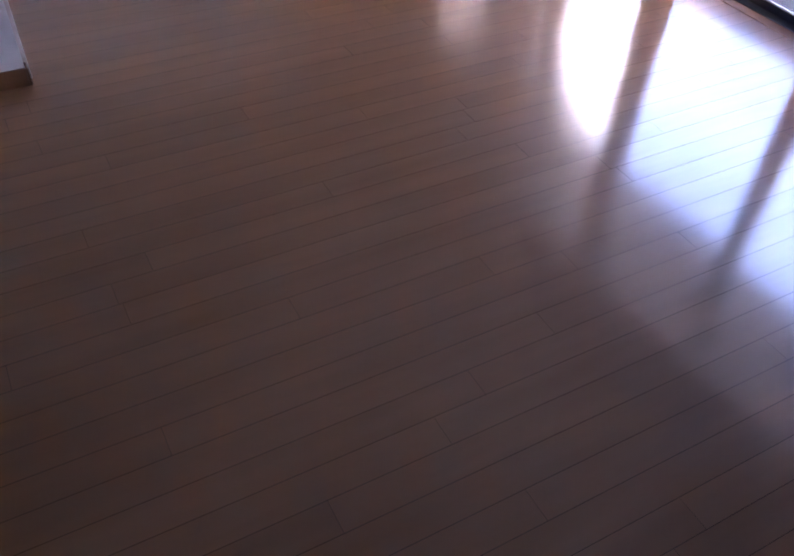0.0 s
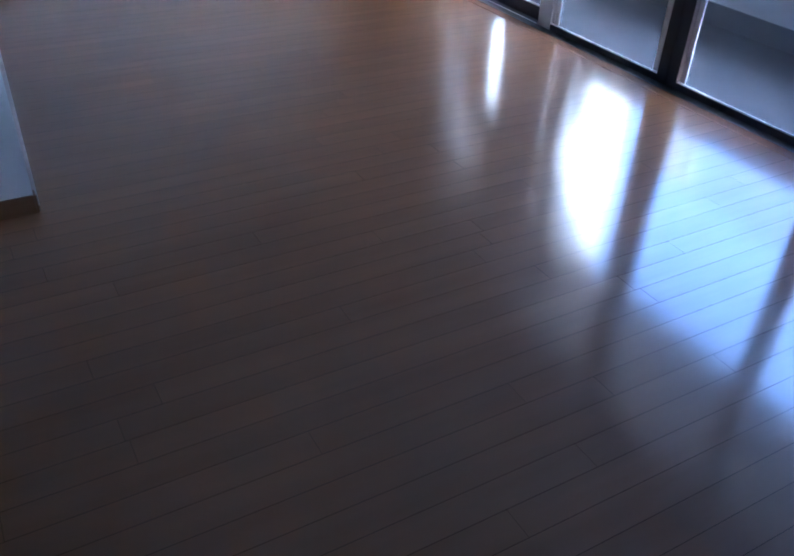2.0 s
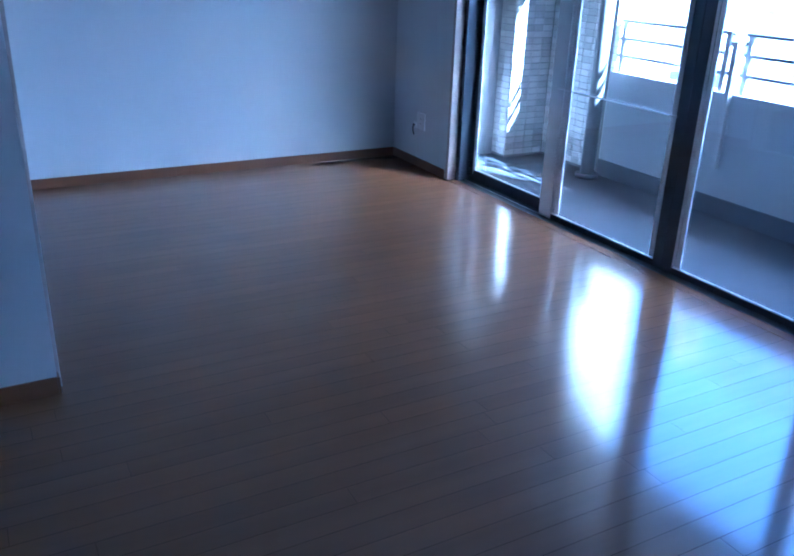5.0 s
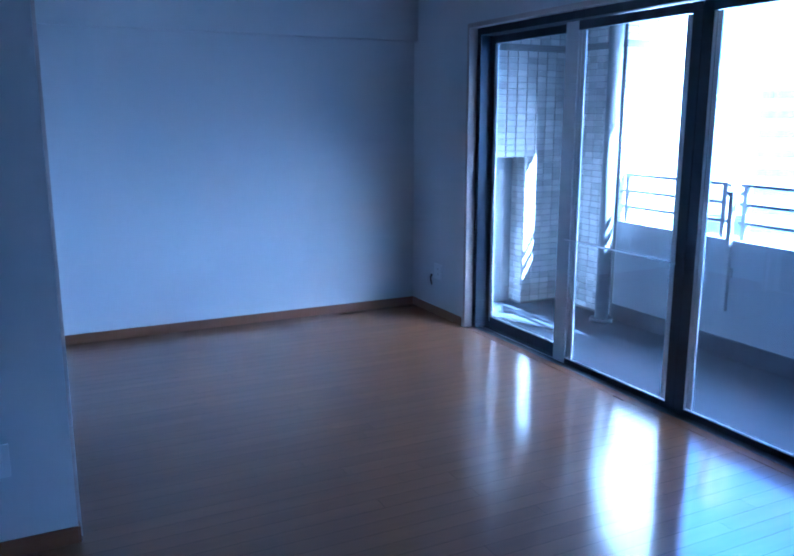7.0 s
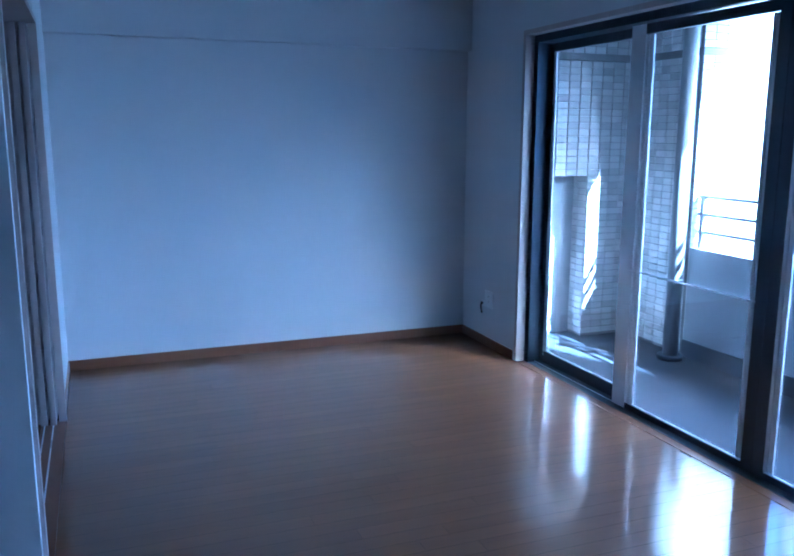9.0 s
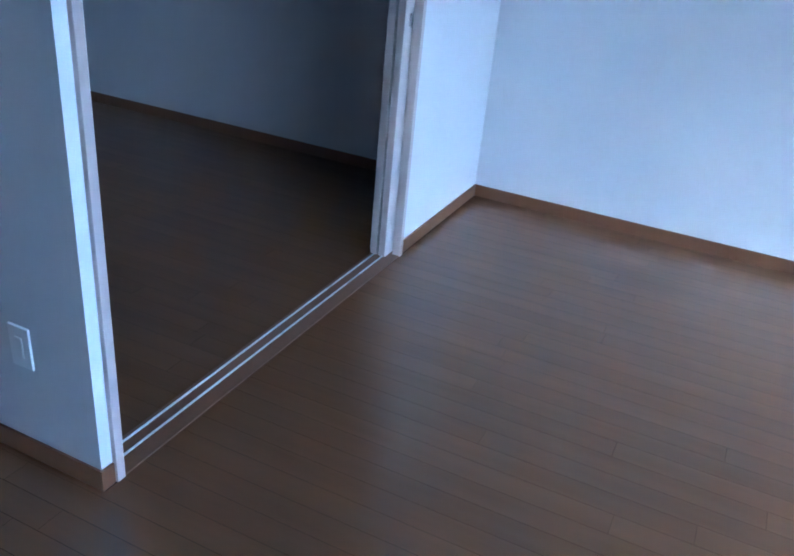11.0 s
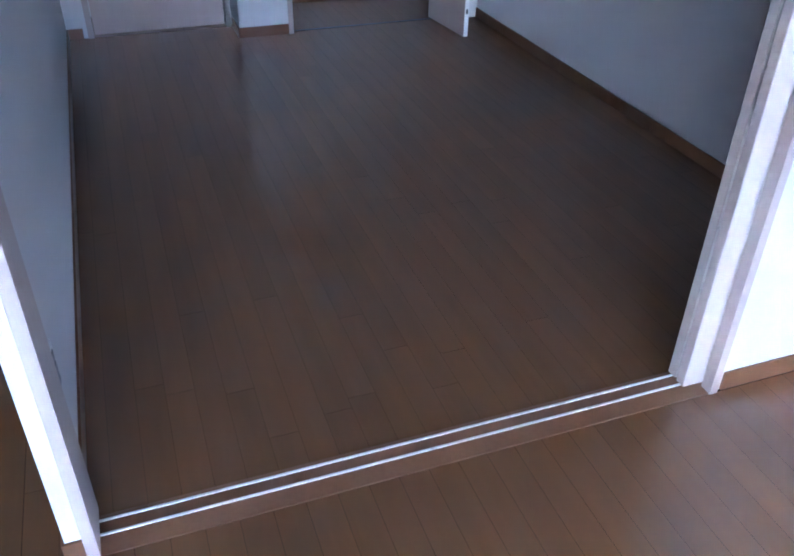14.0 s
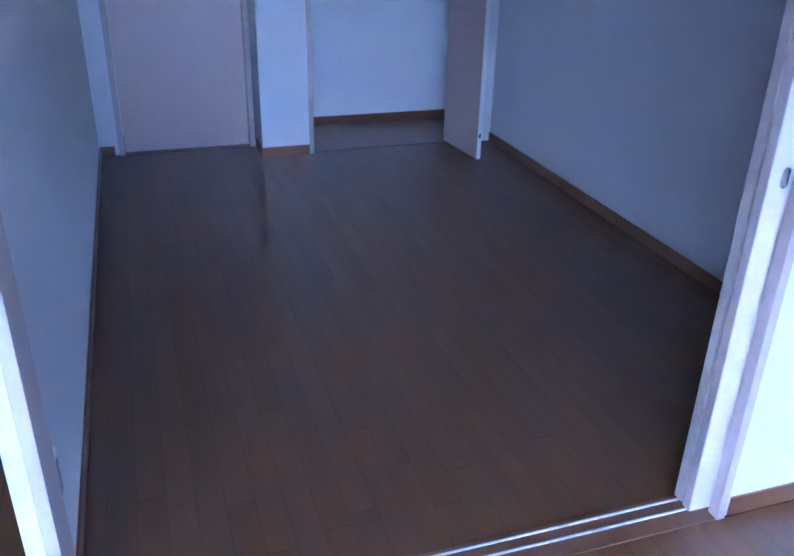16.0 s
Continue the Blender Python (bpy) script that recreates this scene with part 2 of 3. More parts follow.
wall("wall_closet", (XC - 0.1, XC, 1.06, YF, -0.1, CEIL), (XC, XD - 0.1, 1.06, 1.16, -0.1, CEIL))


def baseboard(*spans):
    return solid("baseboard", boxes(*spans, bevel=0.0015), BASE, "brown wooden baseboard", "baseboard", kind="structure")


baseboard((0.0, XW, YF - 0.008, YF, 0.0, BB))
baseboard((XW - 0.008, XW, WIN1 + 0.02, YF - 0.008, 0.0, BB))
baseboard((0.0, 0.008, OP1 + 0.045, YF - 0.008, 0.0, BB))
baseboard((0.0, 0.008, -0.008, OP0 - 0.001, 0.0, BB))
baseboard((XB, 0.0, -0.008, 0.0, 0.0, BB))
baseboard((-3.6, -WT, PW, PW + 0.008, 0.0, BB), (XD, -3.6, PW, PW + 0.008, 0.0, BB))
baseboard((XE, -WT, YF - 0.008, YF, 0.0, BB))
baseboard((XD, XD + 0.008, PW + 0.008, 0.13, 0.0, BB))
baseboard((XE, XE + 0.008, 1.052, 1.375, 0.0, BB))
baseboard((XD + 0.02, XE + 0.008, 1.052, 1.06, 0.0, BB))
baseboard((XC, XC + 0.008, 1.16, YF - 0.008, 0.0, BB))
baseboard((XC + 0.008, XE - 0.1, YF - 0.008, YF, 0.0, BB))
baseboard((XB, XW, YB, YB + 0.008, 0.0, BB))
baseboard((XB, XB + 0.008, YB + 0.008, -0.008, 0.0, BB))

# ---- sliding doors between living room and bedroom ----
solid("trim", boxes((-WT - 0.006, 0.014, OP0, OP0 + 0.028, 0.0, OPTOP), bevel=0.002), CASING, "beige wooden door jamb", "door frame", kind="structure")
solid("trim", boxes((-0.024, 0.014, OP1, OP1 + 0.028, 0.0, OPTOP), bevel=0.002), CASING, "beige wooden casing of the door pocket", "door frame", kind="structure")
solid("trim", boxes((-WT - 0.006, -0.108, OP1, OP1 + 0.028, 0.0, OPTOP), bevel=0.002), CASING, "beige wooden casing of the door pocket", "door frame", kind="structure")
solid("trim", boxes((-WT - 0.006, 0.014, OP0, OP1 + 0.028, OPTOP - 0.028, OPTOP), bevel=0.002), CASING, "beige wooden door head", "door frame", kind="structure")
RAIL1, RAIL2 = -0.090, -0.048
sill = solid("door_threshold", boxes((-WT + 0.022, 0.010, OP0 + 0.028, OP1 + 0.02, -0.01, 0.003), bevel=0.001), BASE, "brown wooden threshold with two metal rails", "threshold", kind="structure")
for xr in (RAIL1, RAIL2):
    part("rail", boxes((xr - 0.0036, xr + 0.0036, OP0 + 0.028, OP1, 0.003, 0.0065), bevel=0.0012), RAIL_METAL, sill, "bright metal door rail")


def sliding_door(x, y0):
    d = thing("sliding_door", "off-white sliding door pushed into its wall pocket", "door", "pocket doors of the bedroom opening")
    part("panel", boxes((x - 0.016, x + 0.016, y0, y0 + 0.84, 0.008, OPTOP - 0.03), bevel=0.002), DOOR_PALE, d)
    part("edge_strip", boxes((x - 0.0145, x + 0.0145, y0 - 0.0025, y0, 0.010, OPTOP - 0.032), bevel=0.0008), CASING, d, "beige door edge")
    return d


d1 = sliding_door(RAIL1, OP1 - 0.055)
d2 = sliding_door(RAIL2, OP1 - 0.058)


def recessed_pull(parent, x, y, z, w=0.011, h=0.026):
    """An upright oblong finger pull with round ends, set into a door's face towards +x."""
    bm = bmesh.new()

    def ring(q, dx):
        pts = []
        for k in range(24):
            a = math.tau * k / 24
            pts.append(bm.verts.new((x + dx, y + w * q * math.cos(a), z + w * q * math.sin(a) + (h - w) * (1 if math.sin(a) >= 0 else -1))))
        return pts

    rings = [ring(q, dx) for q, dx in ((1.0, 0.0), (1.0, 0.003), (0.8, 0.003), (0.7, 0.0008))]
    for a, b in zip(rings, rings[1:]):
        for k in range(24):
            bm.faces.new((a[k], a[(k + 1) % 24], b[(k + 1) % 24], b[k]))
    bm.faces.new(rings[-1])
    bmesh.ops.recalc_face_normals(bm, faces=list(bm.faces))
    return part("finger_pull", bm, CHROME, parent, "oblong chrome finger pull")


recessed_pull(d2, RAIL2 + 0.0165, OP1 - 0.016, 1.01)

# ---- window wall ----
FX0, FX1 = XW + 0.060, XW + 0.19
solid("trim", boxes((XW - 0.004, FX0, WIN1 - 0.03, WIN1, 0.0, WINTOP), bevel=0.002), CASING, "pale wooden window casing", "window frame", kind="structure")
solid("trim", boxes((XW - 0.004, FX0, WIN0, WIN0 + 0.03, 0.0, WINTOP), bevel=0.002), CASING, "pale wooden window casing", "window frame", kind="structure")
solid("trim", boxes((XW - 0.004, FX0, WIN0 + 0.03, WIN1 - 0.03, WINTOP - 0.03, WINTOP), bevel=0.002), CASING, "pale wooden window head", "window frame", kind="structure")
solid("trim", boxes((XW + 0.001, FX0 - 0.001, WIN0 + 0.03, WIN1 - 0.03, -0.01, 0.0), bevel=0.0008), PLANK, "brown wooden sill strip flush with the floor", "sill", kind="structure")
win = tagged(new("window_1"), "four-panel sliding balcony window with dark aluminium frames", "window", kind="structure")
Y0, Y1 = WIN0 + 0.03, WIN1 - 0.03
part("window_frame", boxes((FX0, FX1, Y0, Y1, -0.02, 0.001), (FX0, FX1, Y0, Y1, WINTOP - 0.075, WINTOP - 0.03), (FX0, FX1, Y0, Y0 + 0.045, 0.001, WINTOP - 0.075),
                           (FX0, FX1, Y1 - 0.045, Y1, 0.001, WINTOP - 0.075)), ALU, win)
for xt in (0.052, 0.102):
    part("track", boxes((FX0 + xt, FX0 + xt + 0.006, Y0 + 0.045, Y1 - 0.045, 0.001, 0.0045), bevel=0.001), ALU_PALE, win, "thin metal floor track")
YM1, YM2, YM3 = 0.925, -0.028, -0.955


def sash(x, y0, y1, st0, st1, pale0=False, pale1=False, rail=0.032):
    """One glazed panel: stiles of widths st0 and st1, rails, gasket and pane."""
    z0, z1, d = 0.006, WINTOP - 0.08, 0.032
    s = part("sash", boxes((x, x + d, y0, y1, z0, z0 + rail), (x, x + d, y0, y1, z1 - 0.05, z1), bevel=0.002), ALU, win, "dark aluminium sash")
    for a, b, pale in ((y0, y0 + st0, pale0), (y1 - st1, y1, pale1)):
        part("stile", boxes((x - 0.001, x + 0.0115, a, b, z0, z1), bevel=0.002), ALU_PALE if pale else ALU, s)
        part("stile_back", boxes((x + 0.0185, x + d, a, b, z0, z1)), ALU, s, "dark outer half of the stile")
    part("gasket", boxes((x + 0.01, x + 0.02, y0 + st0, y0 + st0 + 0.006, z0 + rail, z1 - 0.05), (x + 0.01, x + 0.02, y1 - st1 - 0.006, y1 - st1, z0 + rail, z1 - 0.05),
                         (x + 0.01, x + 0.02, y0 + st0 + 0.006, y1 - st1 - 0.006, z0 + rail, z0 + rail + 0.006)), RUBBER, s)
    part("bottom_bead", boxes((x + 0.002, x + 0.0115, y0 + st0 + 0.001, y1 - st1 - 0.001, z0 + rail + 0.0005, z0 + rail + 0.007), bevel=0.001), ALU_PALE, s, "thin silver glazing bead")
    p = part("pane", boxes((x + 0.012, x + 0.018, y0 + st0 - 0.012, y1 - st1 + 0.012, z0 + rail - 0.012, z1 - 0.038)), GLASS, s, "clear window glass")
    p.visible_shadow = False
    return s


def side_bead(s, x, ya, yb):
    """An upright glazing bead: two thin ribs with a groove between them."""
    w = yb - ya
    part("glazing_bead", boxes((x + 0.002, x + 0.0112, ya, ya + w * 0.4, 0.05, WINTOP - 0.135), (x + 0.005, x + 0.0112, ya + w * 0.4, ya + w * 0.6, 0.05, WINTOP - 0.135),
                               (x, x + 0.0112, ya + w * 0.6, yb, 0.05, WINTOP - 0.135)), ALU_PALE, s, "silver glazing bead")


IN, OUT = FX0 + 0.040, FX0 + 0.090
sA = sash(OUT, YM1 - 0.02, Y1 - 0.046, 0.05, 0.035, rail=0.075)
sB = sash(IN, YM2 + 0.001, YM1 + 0.058, 0.062, 0.113, pale1=True)
sC = sash(IN, YM3 - 0.058, YM2 - 0.001, 0.113, 0.062, pale0=True)
sash(OUT, Y0 + 0.046, YM3 + 0.02, 0.035, 0.05, rail=0.075)
side_bead(sA, OUT, Y1 - 0.046 - 0.035 - 0.032, Y1 - 0.046 - 0.036)
side_bead(sB, IN, YM1 + 0.058 - 0.113 - 0.062, YM1 + 0.058 - 0.113 - 0.008)
side_bead(sB, IN, YM2 + 0.064, YM2 + 0.096)
side_bead(sC, IN, YM2 - 0.112, YM2 - 0.064)
part("guard_bar", tube([(IN - 0.012, YM2 + 0.05, 0.78), (IN - 0.012, YM1 - 0.02, 0.78)], 0.004, 10), ALU_PALE, sB, "thin metal bar across the pane")


# ---- bedroom: recessed door, closet ----
def hinged_door(name, label):
    return tagged(new(name), label, "door", kind="structure")


door_1 = hinged_door("door_1", "closed pale wooden bedroom door in a beige frame")
part("panel", boxes((XD - 0.05, XD - 0.014, 0.195, 1.01, 0.012, 1.985), bevel=0.002), DOOR, door_1)
part("door_frame", boxes((XD - 0.1, XD + 0.012, 0.155, 0.19, 0.0, 2.0), (XD - 0.1, XD + 0.012, 1.015, 1.05, 0.0, 2.0), (XD - 0.1, XD + 0.012, 0.19, 1.015, 1.988, 2.0)), CASING, door_1, "beige wooden door frame")
part("threshold", boxes((XD - 0.1, XD + 0.004, 0.19, 1.015, -0.01, 0.003)), BASE, door_1, "dark wooden threshold")

solid("trim", boxes((XE - 0.1, XE + 0.012, 1.375, 1.405, 0.0, 2.0), bevel=0.002), CASING, "pale wooden closet frame post", "door frame", kind="structure")
solid("trim", boxes((XE - 0.1, XE + 0.012, 2.46, 2.49, 0.0, 2.0), bevel=0.002), CASING, "pale wooden closet frame post", "door frame", kind="structure")
solid("trim", boxes((XE - 0.1, XE + 0.012, 1.405, 2.46, 1.97, 2.0), bevel=0.002), CASING, "pale wooden closet frame head", "door frame", kind="structure")
solid("trim", boxes((XE - 0.05, XE - 0.035, 1.405, 2.46, -0.01, 0.0025)), DARK, "dark floor joint at the closet", "threshold", kind="structure")

cl = tagged(new("closet_door"), "pale wooden closet door standing open", "door")
cl.matrix_world = pose(XE - 0.055, 2.362, 0, 0, 0, 5.4)
cl_panel = part("panel", boxes((0.0, 0.49, 0.0, 0.03, 0.012, 1.96), bevel=0.002), DOOR, cl)
cl_panel.matrix_parent_inverse = Matrix.Identity(4)
ed = part("edge_strip", boxes((0.49, 0.494, 0.001, 0.029, 0.014, 1.958)), PLASTIC, cl, "white door edge")
ed.matrix_parent_inverse = Matrix.Identity(4)
cv = part("latch", boxes((0.4945, 0.4965, 0.008, 0.022, 0.155, 0.185), bevel=0.0008), DARK, cl_panel, "small dark latch")
cv.matrix_parent_inverse = Matrix.Identity(4)


# ---- wall plates ----
def outlet_plate(name, label, m, wide=0.07, high=0.12, sockets=2):
    """A plate in the local yz plane, facing +x."""
    o = thing(name, label, "outlet")
    o.matrix_world = m
    for nm, bm, mat in [("cover", boxes((0.0, 0.007, -wide / 2, wide / 2, -high / 2, high / 2), bevel=0.002), PLASTIC)]:
        p = part(nm, bm, mat, o)
        p.matrix_parent_inverse = Matrix.Identity(4)
    for k in range(sockets):
        z = (k - (sockets - 1) / 2) * 0.038
        for dy in (-0.0065, 0.0065):
            s = part("slot", boxes((0.0068, 0.0076, dy - 0.0012, dy + 0.0012, z - 0.005, z + 0.005)), DARK, p, "dark socket slot")
            s.matrix_parent_inverse = Matrix.Identity(4)
    return o


wo = outlet_plate("wall_outlet", "white wall outlet plate with a short dark cable", pose(XW, 2.285, 0.34, 0, 0, 180), wide=0.115)
cp = part("cable_plate", boxes((0.0, 0.005, -0.108, -0.066, -0.06, -0.02), bevel=0.001), PLASTIC, wo, "small white cable outlet")
cp.matrix_parent_inverse = Matrix.Identity(4)
nb = part("cable_knob", tube([(0.005, -0.09, -0.04), (0.016, -0.09, -0.04)], 0.009, 12), DARK, wo, "black cable plug")
nb.matrix_parent_inverse = Matrix.Identity(4)
cb = part("cable", tube([(0.014, -0.088, -0.045), (0.022, -0.084, -0.055), (0.024, -0.078, -0.075), (0.020, -0.074, -0.095), (0.018, -0.073, -0.11)], 0.006, 10), DARK, wo, "short black cable stub")
cb.matrix_parent_inverse = Matrix.Identity(4)
bo = outlet_plate("wall_outlet", "white outlet plate with grey modules on the bedroom wall", pose(-0.27, PW, 0.34, 0, 0, 90), wide=0.075, high=0.125, sockets=2)
for za, zb, mt, lb in ((0.02, 0.046, PIPE, "grey upper module"), (-0.014, 0.012, PARAPET, "pale grey module"), (-0.046, -0.02, PARAPET, "pale grey module")):
    p = part("module", boxes((0.007, 0.0095, -0.02, 0.02, za, zb), bevel=0.001), mt, bo, lb)
    p.matrix_parent_inverse = Matrix.Identity(4)
sw = thing("light_switch", "white switch plate on the end of the partition", "switch")
sw.matrix_world = pose(-0.23, 0.0, 0.36, 0, 0, -90)
for nm, bm, mat in [("cover", boxes((0.0, 0.007, -0.035, 0.035, -0.06, 0.06), bevel=0.002), PLASTIC), ("rocker", boxes((0.007, 0.010, -0.012, 0.012, -0.03, 0.03), bevel=0.001), PLASTIC)]:
    p = part(nm, bm, mat, sw)
    p.matrix_parent_inverse = Matrix.Identity(4)

# ---- balcony ----
BX0, BX1, PTOP = XW + EW, 3.95, 0.74
solid("balcony_floor", boxes((FX1, BX1 + 0.1, -6.0, 3.6, -0.25, -0.015)), BALC_FLOOR, "grey balcony floor sheet", "floor", kind="structure")
solid("wall_parapet", boxes((BX1, BX1 + 0.12, -6.0, 1.648, -0.25, PTOP), bevel=0.006), PARAPET, "pale grey painted balcony parapet", "parapet", kind="structure")
solid("balcony_kerb", boxes((BX1 - 0.012, BX1, -6.0, 1.648, -0.015, 0.105), bevel=0.004), BALC_KERB, "dark coated skirting of the balcony parapet", "skirting", kind="structure")
solid("balcony_soffit", boxes((BX0, 4.44, -6.0, 3.6, 2.5, 2.75)), CONCRETE, "grey concrete slab of the balcony above", "soffit", kind="structure")
# outer face is unseen; dark colour keeps bounced light off the pillar
wall("wall_outside", (BX0, BX0 + 0.06, WIN1, 3.6, -0.25, 2.5), (BX0, BX0 + 0.06, YB, WIN0, -0.25, 2.5), mat=UNSEEN_DARK, label="outer wall beside the window, dark brown to cut bounce light")

TX0, TX1, TY, HOLE = 3.583, 3.953, 2.335, 1.19
TPX, TPZ = 0.0925, 0.0475     # tile pitch
PX1, PY = 4.55, 1.65          # pillar at the end of the parapet
tw = tagged(new("wall_tiled"), "grey tiled balcony end wall with an alcove", "wall", kind="structure")
part("pillar_backing", boxes((TX1 + 0.008, PX1, PY + 0.008, TY + 0.4, -0.25, 2.5)), TILE_JOINT, tw, "dark joints behind the pillar tiles")
part("backing", boxes((BX0 + 0.06, TX1, TY + 0.008, TY + 0.4, HOLE, 2.5), (TX0 + 0.008, TX1, TY + 0.008, TY + 0.265, -0.1, HOLE)), TILE_JOINT, tw, "dark joints behind the tiles")
part("alcove_back", boxes((BX0 + 0.06, TX0 + 0.01, 2.505, 2.6, -0.1, HOLE - 0.004)), PARAPET, tw, "grey painted alcove wall")
part("ledge", boxes((BX0 + 0.06, TX1, TY - 0.03, TY + 0.008, 2.0, 2.02)), TILE_JOINT, tw, "dark ledge under the upper tiles")

pipe = thing("drainpipe", "grey round drainpipe standing on the balcony floor", "pipe")
part("tube", tube([(3.82, 1.62, -0.012), (3.82, 1.62, 2.5)], 0.05, 20), PIPE, pipe)
part("collar", tube([(3.82, 1.62, -0.015), (3.82, 1.62, 0.015)], 0.085, 20), BALC_KERB, pipe, "dark floor collar")


def railing_panel(y0, y1, x):
    r = thing("balcony_railing", "grey metal railing panel with three bars on the parapet", "railing", "railing panels on the balcony parapet")
    for z in (1.085, 0.967, 0.85):
        part("bar", boxes((x - 0.014, x + 0.014, y0, y1, z - 0.011, z + 0.011), bevel=0.003), RAILING, r)
    for y in (y0 + 0.02, y1 - 0.04):
        part("post", boxes((x - 0.017, x + 0.017, y - 0.017, y + 0.017, PTOP - 0.002, 1.08), bevel=0.003), RAILING, r)
    part("end_curve", tube([(x, y0, 1.085), (x, y0 - 0.02, 1.075), (x, y0 - 0.03, 1.05), (x, y0 - 0.03, 0.87), (x, y0 - 0.015, 0.85), (x, y0, 0.85)], 0.011, 10), RAILING, r)
    return r


RX = BX1 + 0.05
for y0, y1 in ((0.70, 1.64), (-0.75, 0.60), (-2.2, -0.95), (-3.7, -2.4)):
    railing_panel(y0, y1, RX)


def bracket_post(y):
    b = thing("support_post", "grey metal post bracketed to the inside of the parapet", "post", "posts on the parapet")
    part("post", boxes((BX1 - 0.045, BX1 - 0.015, y - 0.018, y + 0.018, 0.285, 1.02), bevel=0.004), RAILING, b)
    part("bracket", boxes((BX1 - 0.015, BX1 + 0.001, y - 0.025, y + 0.025, 0.5, 0.56), bevel=0.003), RAILING, b)
    part("cap", boxes((BX1 - 0.055, RX, y - 0.025, y + 0.025, 1.02, 1.05), bevel=0.005), RAILING, b)
    return b


bracket_post(0.60)
bracket_post(-0.85)

# ---- city beyond ----
solid("ground", boxes((-6000, 6000, -6000, 6000, -26, -25)), GROUND, "grey city ground far below", "ground", kind="structure")
# added out of view: its edges bound the sun patches and the window light
solid("wall_sun_blocker", boxes((BX0, 6.7, -7.6, -7.0, -25, 9), (6.7, 7.75, -7.6, -7.0, -25, 5.0), (BX0, 4.3, -7.0, -6.0, -25, 9)), UNSEEN_DARK,
      "unseen brown block added to keep sun and sky off the balcony", "wall", kind="structure")


def tower(name, label, x, y, w, d, h, floors, yaw, base=-25.0, band=FAR_GLASS, cols=0, body=None):
    b = thing(name, label, "building")
    b.matrix_world = pose(x, y, base, 0, 0, yaw)
    p = part("body", boxes((-w / 2, w / 2, -d / 2, d / 2, 0, h)), body or FAR_TILE, b)
    p.matrix_parent_inverse = Matrix.Identity(4)
    p = part("roof", boxes((-w / 2 - 0.3, w / 2 + 0.3, -d / 2 - 0.3, d / 2 + 0.3, h, h + 0.8)), CONCRETE, b)
    p.matrix_parent_inverse = Matrix.Identity(4)
    fh = h / floors
    for k in range(floors):
        if cols:
            for c in range(cols):
                u = -w / 2 + (c + 0.5) * w / cols
                p = part("window", boxes((u - w / cols * 0.36, u + w / cols * 0.36, -d / 2 - 0.05, -d / 2 + 0.1, k * fh + fh * 0.2, k * fh + fh * 0.75)), band, b)
                p.matrix_parent_inverse = Matrix.Identity(4)
        else:
            p = part("window", boxes((-w / 2 + 0.6, w / 2 - 0.6, -d / 2 - 0.05, -d / 2 + 0.1, k * fh + fh * 0.25, k * fh + fh * 0.7)), band, b, "green glass window band")
            p.matrix_parent_inverse = Matrix.Identity(4)
    return b


tower("office_building", "white office building with green glass bands", 172, 103, 50, 30, 33.0, 8, -59)
for k, (bx, by, bw, bd, bh, bf, bc) in enumerate(((175, 160, 40, 22, 31, 9, 10), (120, 150, 40, 20, 31, 10, 12), (95, 185, 30, 20, 29, 9, 9), (190, 60, 44, 22, 30, 10, 12), (60, 230, 40, 20, 30, 10, 10), (210, 5, 40, 22, 28, 9, 10))):
    tower("apartment_building", "pale distant apartment building with rows of windows", bx, by, bw, bd, bh, bf, math.degrees(math.atan2(by, bx)) - 90, band=FAR_PALE, cols=bc)

# invented skyline outside the view, hides low sky to sharpen the indoor shadow edges
tower("apartment_building", "unseen long brown block with window rows, added to cut off low sky light", 26.5, -32.0, 33, 12, 35.0, 11, 222, band=FAR_PALE, cols=12, body=UNSEEN_DARK)

# ---- tiles and floorboards, piece by piece ----


def bevelled_tile(w, h, d=0.008, c=0.002):
    """Front towards -y, centred, its back at y = 0."""
    vs = [(-w / 2, 0, -h / 2), (w / 2, 0, -h / 2), (w / 2, 0, h / 2), (-w / 2, 0, h / 2)]
    fs = [(-w / 2 + c, -d, -h / 2 + c), (w / 2 - c, -d, -h / 2 + c), (w / 2 - c, -d, h / 2 - c), (-w / 2 + c, -d, h / 2 - c)]
    return vs + fs, [(4, 5, 6, 7), (0, 1, 5, 4), (1, 2, 6, 5), (2, 3, 7, 6), (3, 0, 4, 7)]


tv, tf = bevelled_tile(TPX - 0.004, TPZ - 0.004)
tile_mesh = bpy.data.meshes.new("tile")
tile_mesh.from_pydata(tv, [], tf)
tile_mesh.materials.append(TILE)
tile_count, rest_v, rest_f = 0, [], []


def joined_tile(m):
    k = len(rest_v)
    rest_v.extend(tuple(m @ Vector(v)) for v in tv)
    rest_f.extend(tuple(i + k for i in f) for f in tf)


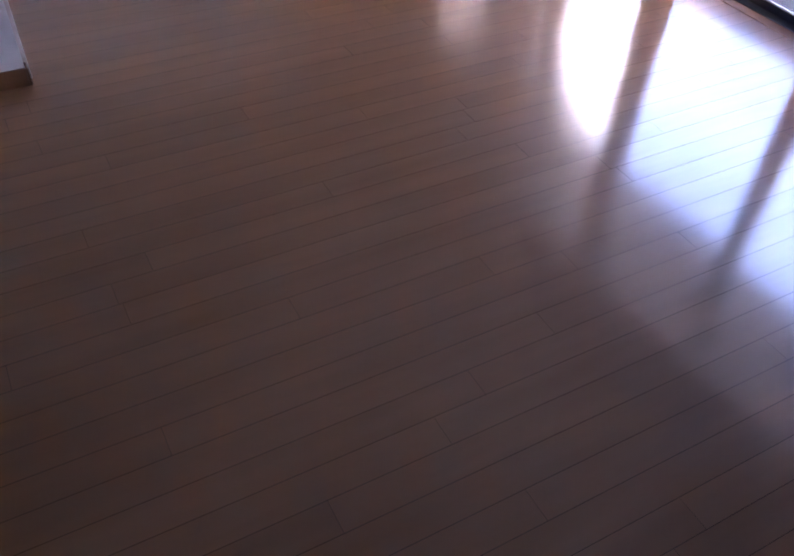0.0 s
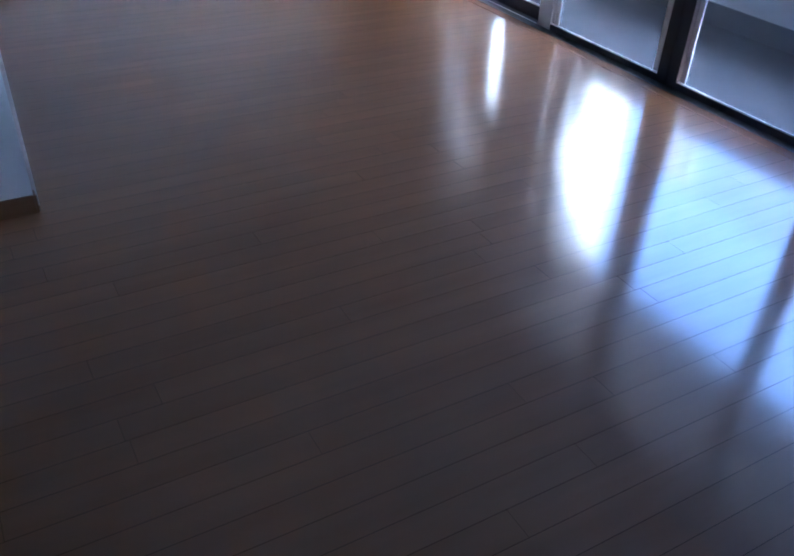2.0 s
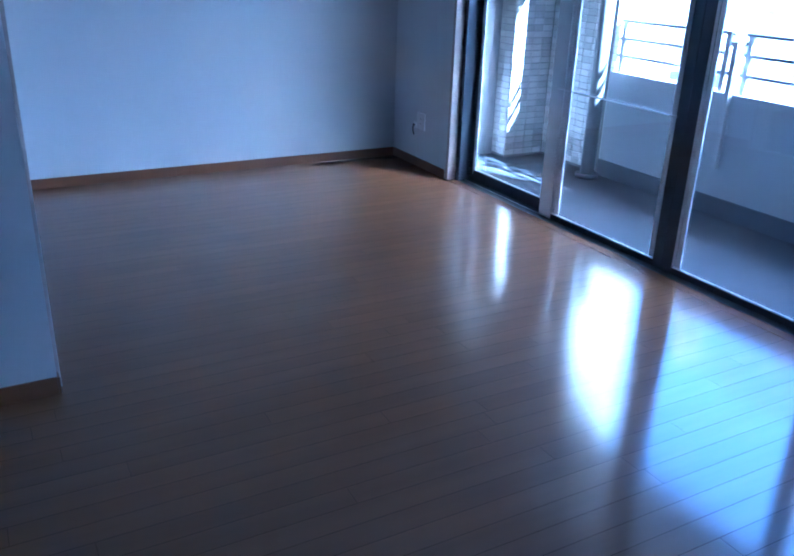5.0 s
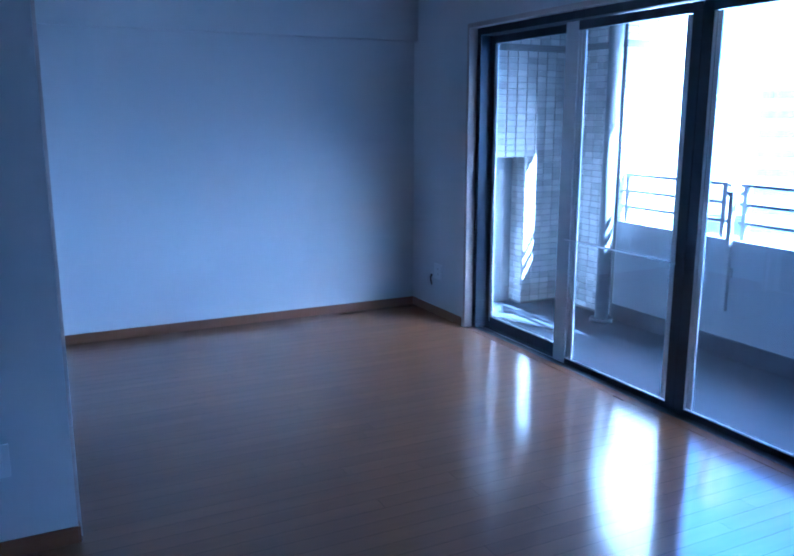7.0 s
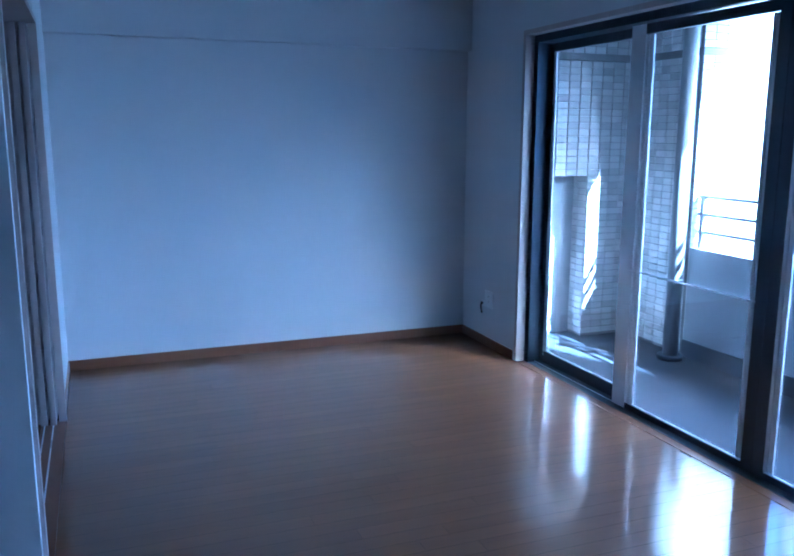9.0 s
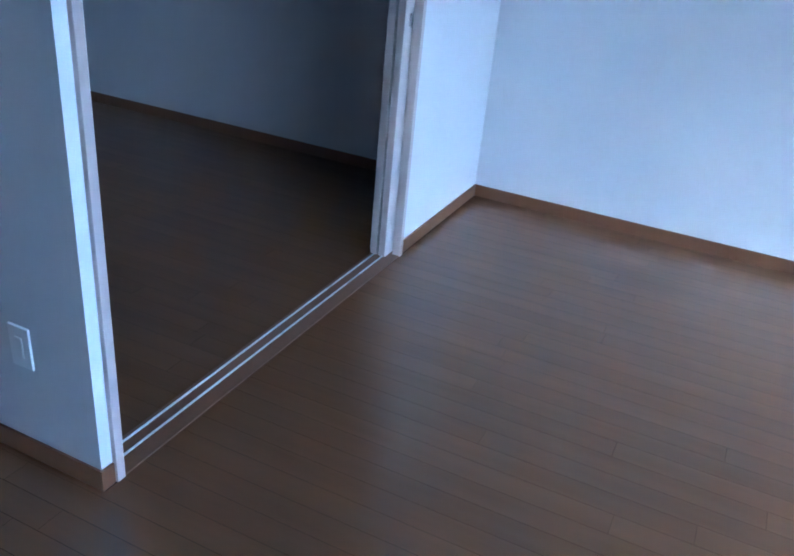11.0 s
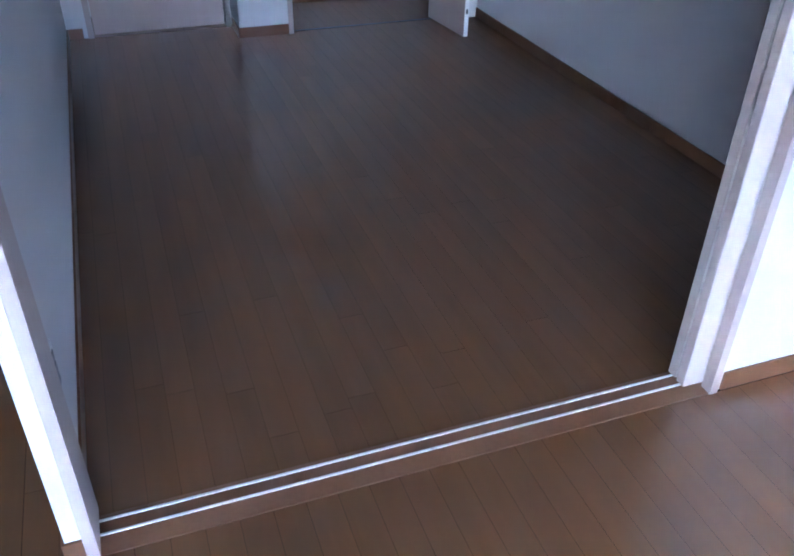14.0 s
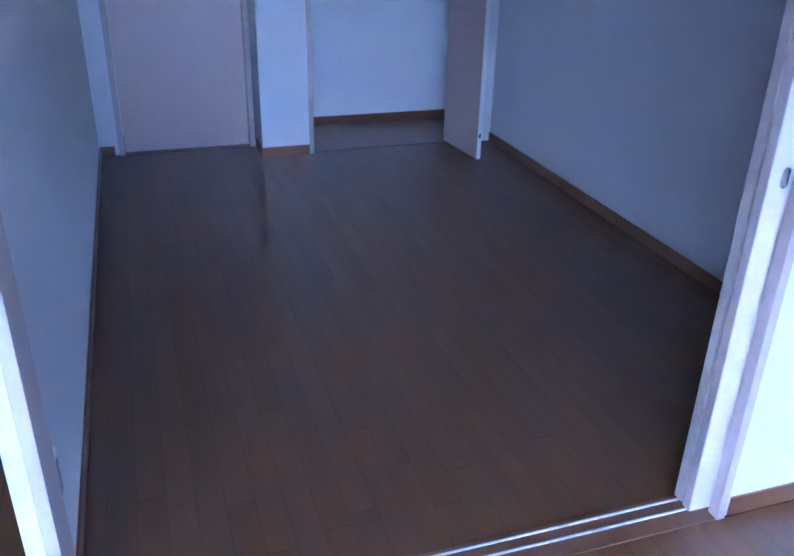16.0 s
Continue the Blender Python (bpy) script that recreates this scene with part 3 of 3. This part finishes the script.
for r in range(52):
    z = HOLE + (r - 25 + 0.5) * TPZ
    if z < 0.02 or z > 2.48 or 1.99 < z < 2.04:
        continue
    upper = z > HOLE
    proud = -0.022 if z > 2.02 else 0.008
    for c in range(-6, 4):
        x = TX0 + (c + 0.5) * TPX
        if x < BX0 + 0.106 or (not upper and c < 0):
            continue
        m = Matrix.Translation((x, TY + proud, z))
        if tile_count < 300:
            t = new("tile", tile_mesh)
            t.parent = tw
            t.matrix_local = m
            tile_count += 1
        else:
            joined_tile(m)
    for c in range(7):
        joined_tile(Matrix.Translation((TX1 + 0.008, TY - (c + 0.5) * TPX, z)) @ Matrix.Rotation(radians(-90), 4, "Z"))
    for c in range(6):
        joined_tile(Matrix.Translation((TX1 + (c + 0.5) * TPX, PY + 0.008, z)))
    if not upper:
        for c in range(2):
            joined_tile(Matrix.Translation((TX0 + 0.008, TY + 0.008 + (c + 0.5) * TPX, z)) @ Matrix.Rotation(radians(-90), 4, "Z"))
me = bpy.data.meshes.new("tile_rest")
me.from_pydata(rest_v, [], rest_f)
me.materials.append(TILE)
rest = tagged(new("tile_rest", me), "grey wall tiles", kind="stuff")
rest.parent = tw
part("upper_backing", boxes((BX0 + 0.06, TX1, TY - 0.022, TY + 0.008, 2.02, 2.5)), TILE_JOINT, tw, "dark joints behind the upper tiles")


def board_mesh(length, width, c, d=0.0001):
    x, y = length / 2, width / 2
    e = c * 0.6
    vs = [(-x, -y, -d), (x, -y, -d), (x, y, -d), (-x, y, -d), (-x + e, -y + c, 0), (x - e, -y + c, 0), (x - e, y - c, 0), (-x + e, y - c, 0)]
    fs = [(4, 5, 6, 7), (0, 1, 5, 4), (1, 2, 6, 5), (2, 3, 7, 6), (3, 0, 4, 7)]
    return vs, fs


PITCH = 0.0815
floor_ob = bpy.data.objects["floor"]
LENGTHS = (1.818, 1.515, 1.212)
board_meshes = {}


def board(length, joint):
    key = (round(length, 2), joint)
    if key not in board_meshes:
        vs, fs = board_mesh(key[0], PITCH, joint)
        me = bpy.data.meshes.new("floorboard")
        me.from_pydata(vs, [], fs)
        me.materials.append(PLANK)
        me.materials.append(GROOVE)
        for p in me.polygons:
            p.material_index = 0 if p.index == 0 else 1
        board_meshes[key] = me
    return board_meshes[key]


def lay(x0, x1, y0, y1, near, quota, joint=0.0005):
    """Rows of boards along x; those inside the stretch near are separate pieces."""
    rng = random.Random(11)
    vs_all, fs_all, made = [], [], 0
    n = int((y1 - y0) / PITCH) + 1
    for r in range(n):
        y = y0 + (r + 0.5) * PITCH
        x = x0
        first = True
        while x < x1 - 0.02:
            L = rng.choice(LENGTHS) if not first else rng.choice(LENGTHS) * rng.uniform(0.4, 1)
            first = False
            L = round(min(L, x1 - x), 2) if x1 - x > L else x1 - x
            if 0.02 < x1 - x - L < 0.12:
                L = x1 - x
            cx = x + L / 2
            if made < quota and near[0] < cx < near[1] and near[2] < y < near[3]:
                o = new("floorboard", board(L, joint))
                o.parent = floor_ob
                o.location = (cx, y, 0)
                made += 1
            else:
                v, f = board_mesh(L, PITCH, joint)
                k = len(vs_all)
                vs_all += [(a + cx, b + y, c) for a, b, c in v]
                fs_all += [tuple(i + k for i in q) for q in f]
            x += L
    me = bpy.data.meshes.new("floorboard_rest")
    me.from_pydata(vs_all, [], fs_all)
    me.materials.append(PLANK)
    me.materials.append(GROOVE)
    for p in me.polygons:
        p.material_index = 0 if p.index % 5 == 0 else 1
    o = tagged(new("floorboard_rest", me), "glossy brown wooden floorboards", kind="stuff")
    o.parent = floor_ob


lay(XB, XW - 0.004, -4.996, -0.0246, (-0.6, 2.2, -1.9, 0.0), 110, 0.0007)
lay(0.0105, XW - 0.004, -0.0245, YF, (0.0, 2.2, -0.1, 1.6), 110)
part("edge_board", boxes((XB, 0.0105, -0.0245, 0.0, -0.0036, 0.0)), PLANK, floor_ob)
lay(XC, -WT + 0.0215, 0.017, YF, (-2.4, -0.1, 0.0, 2.6), 80, 0.00032)
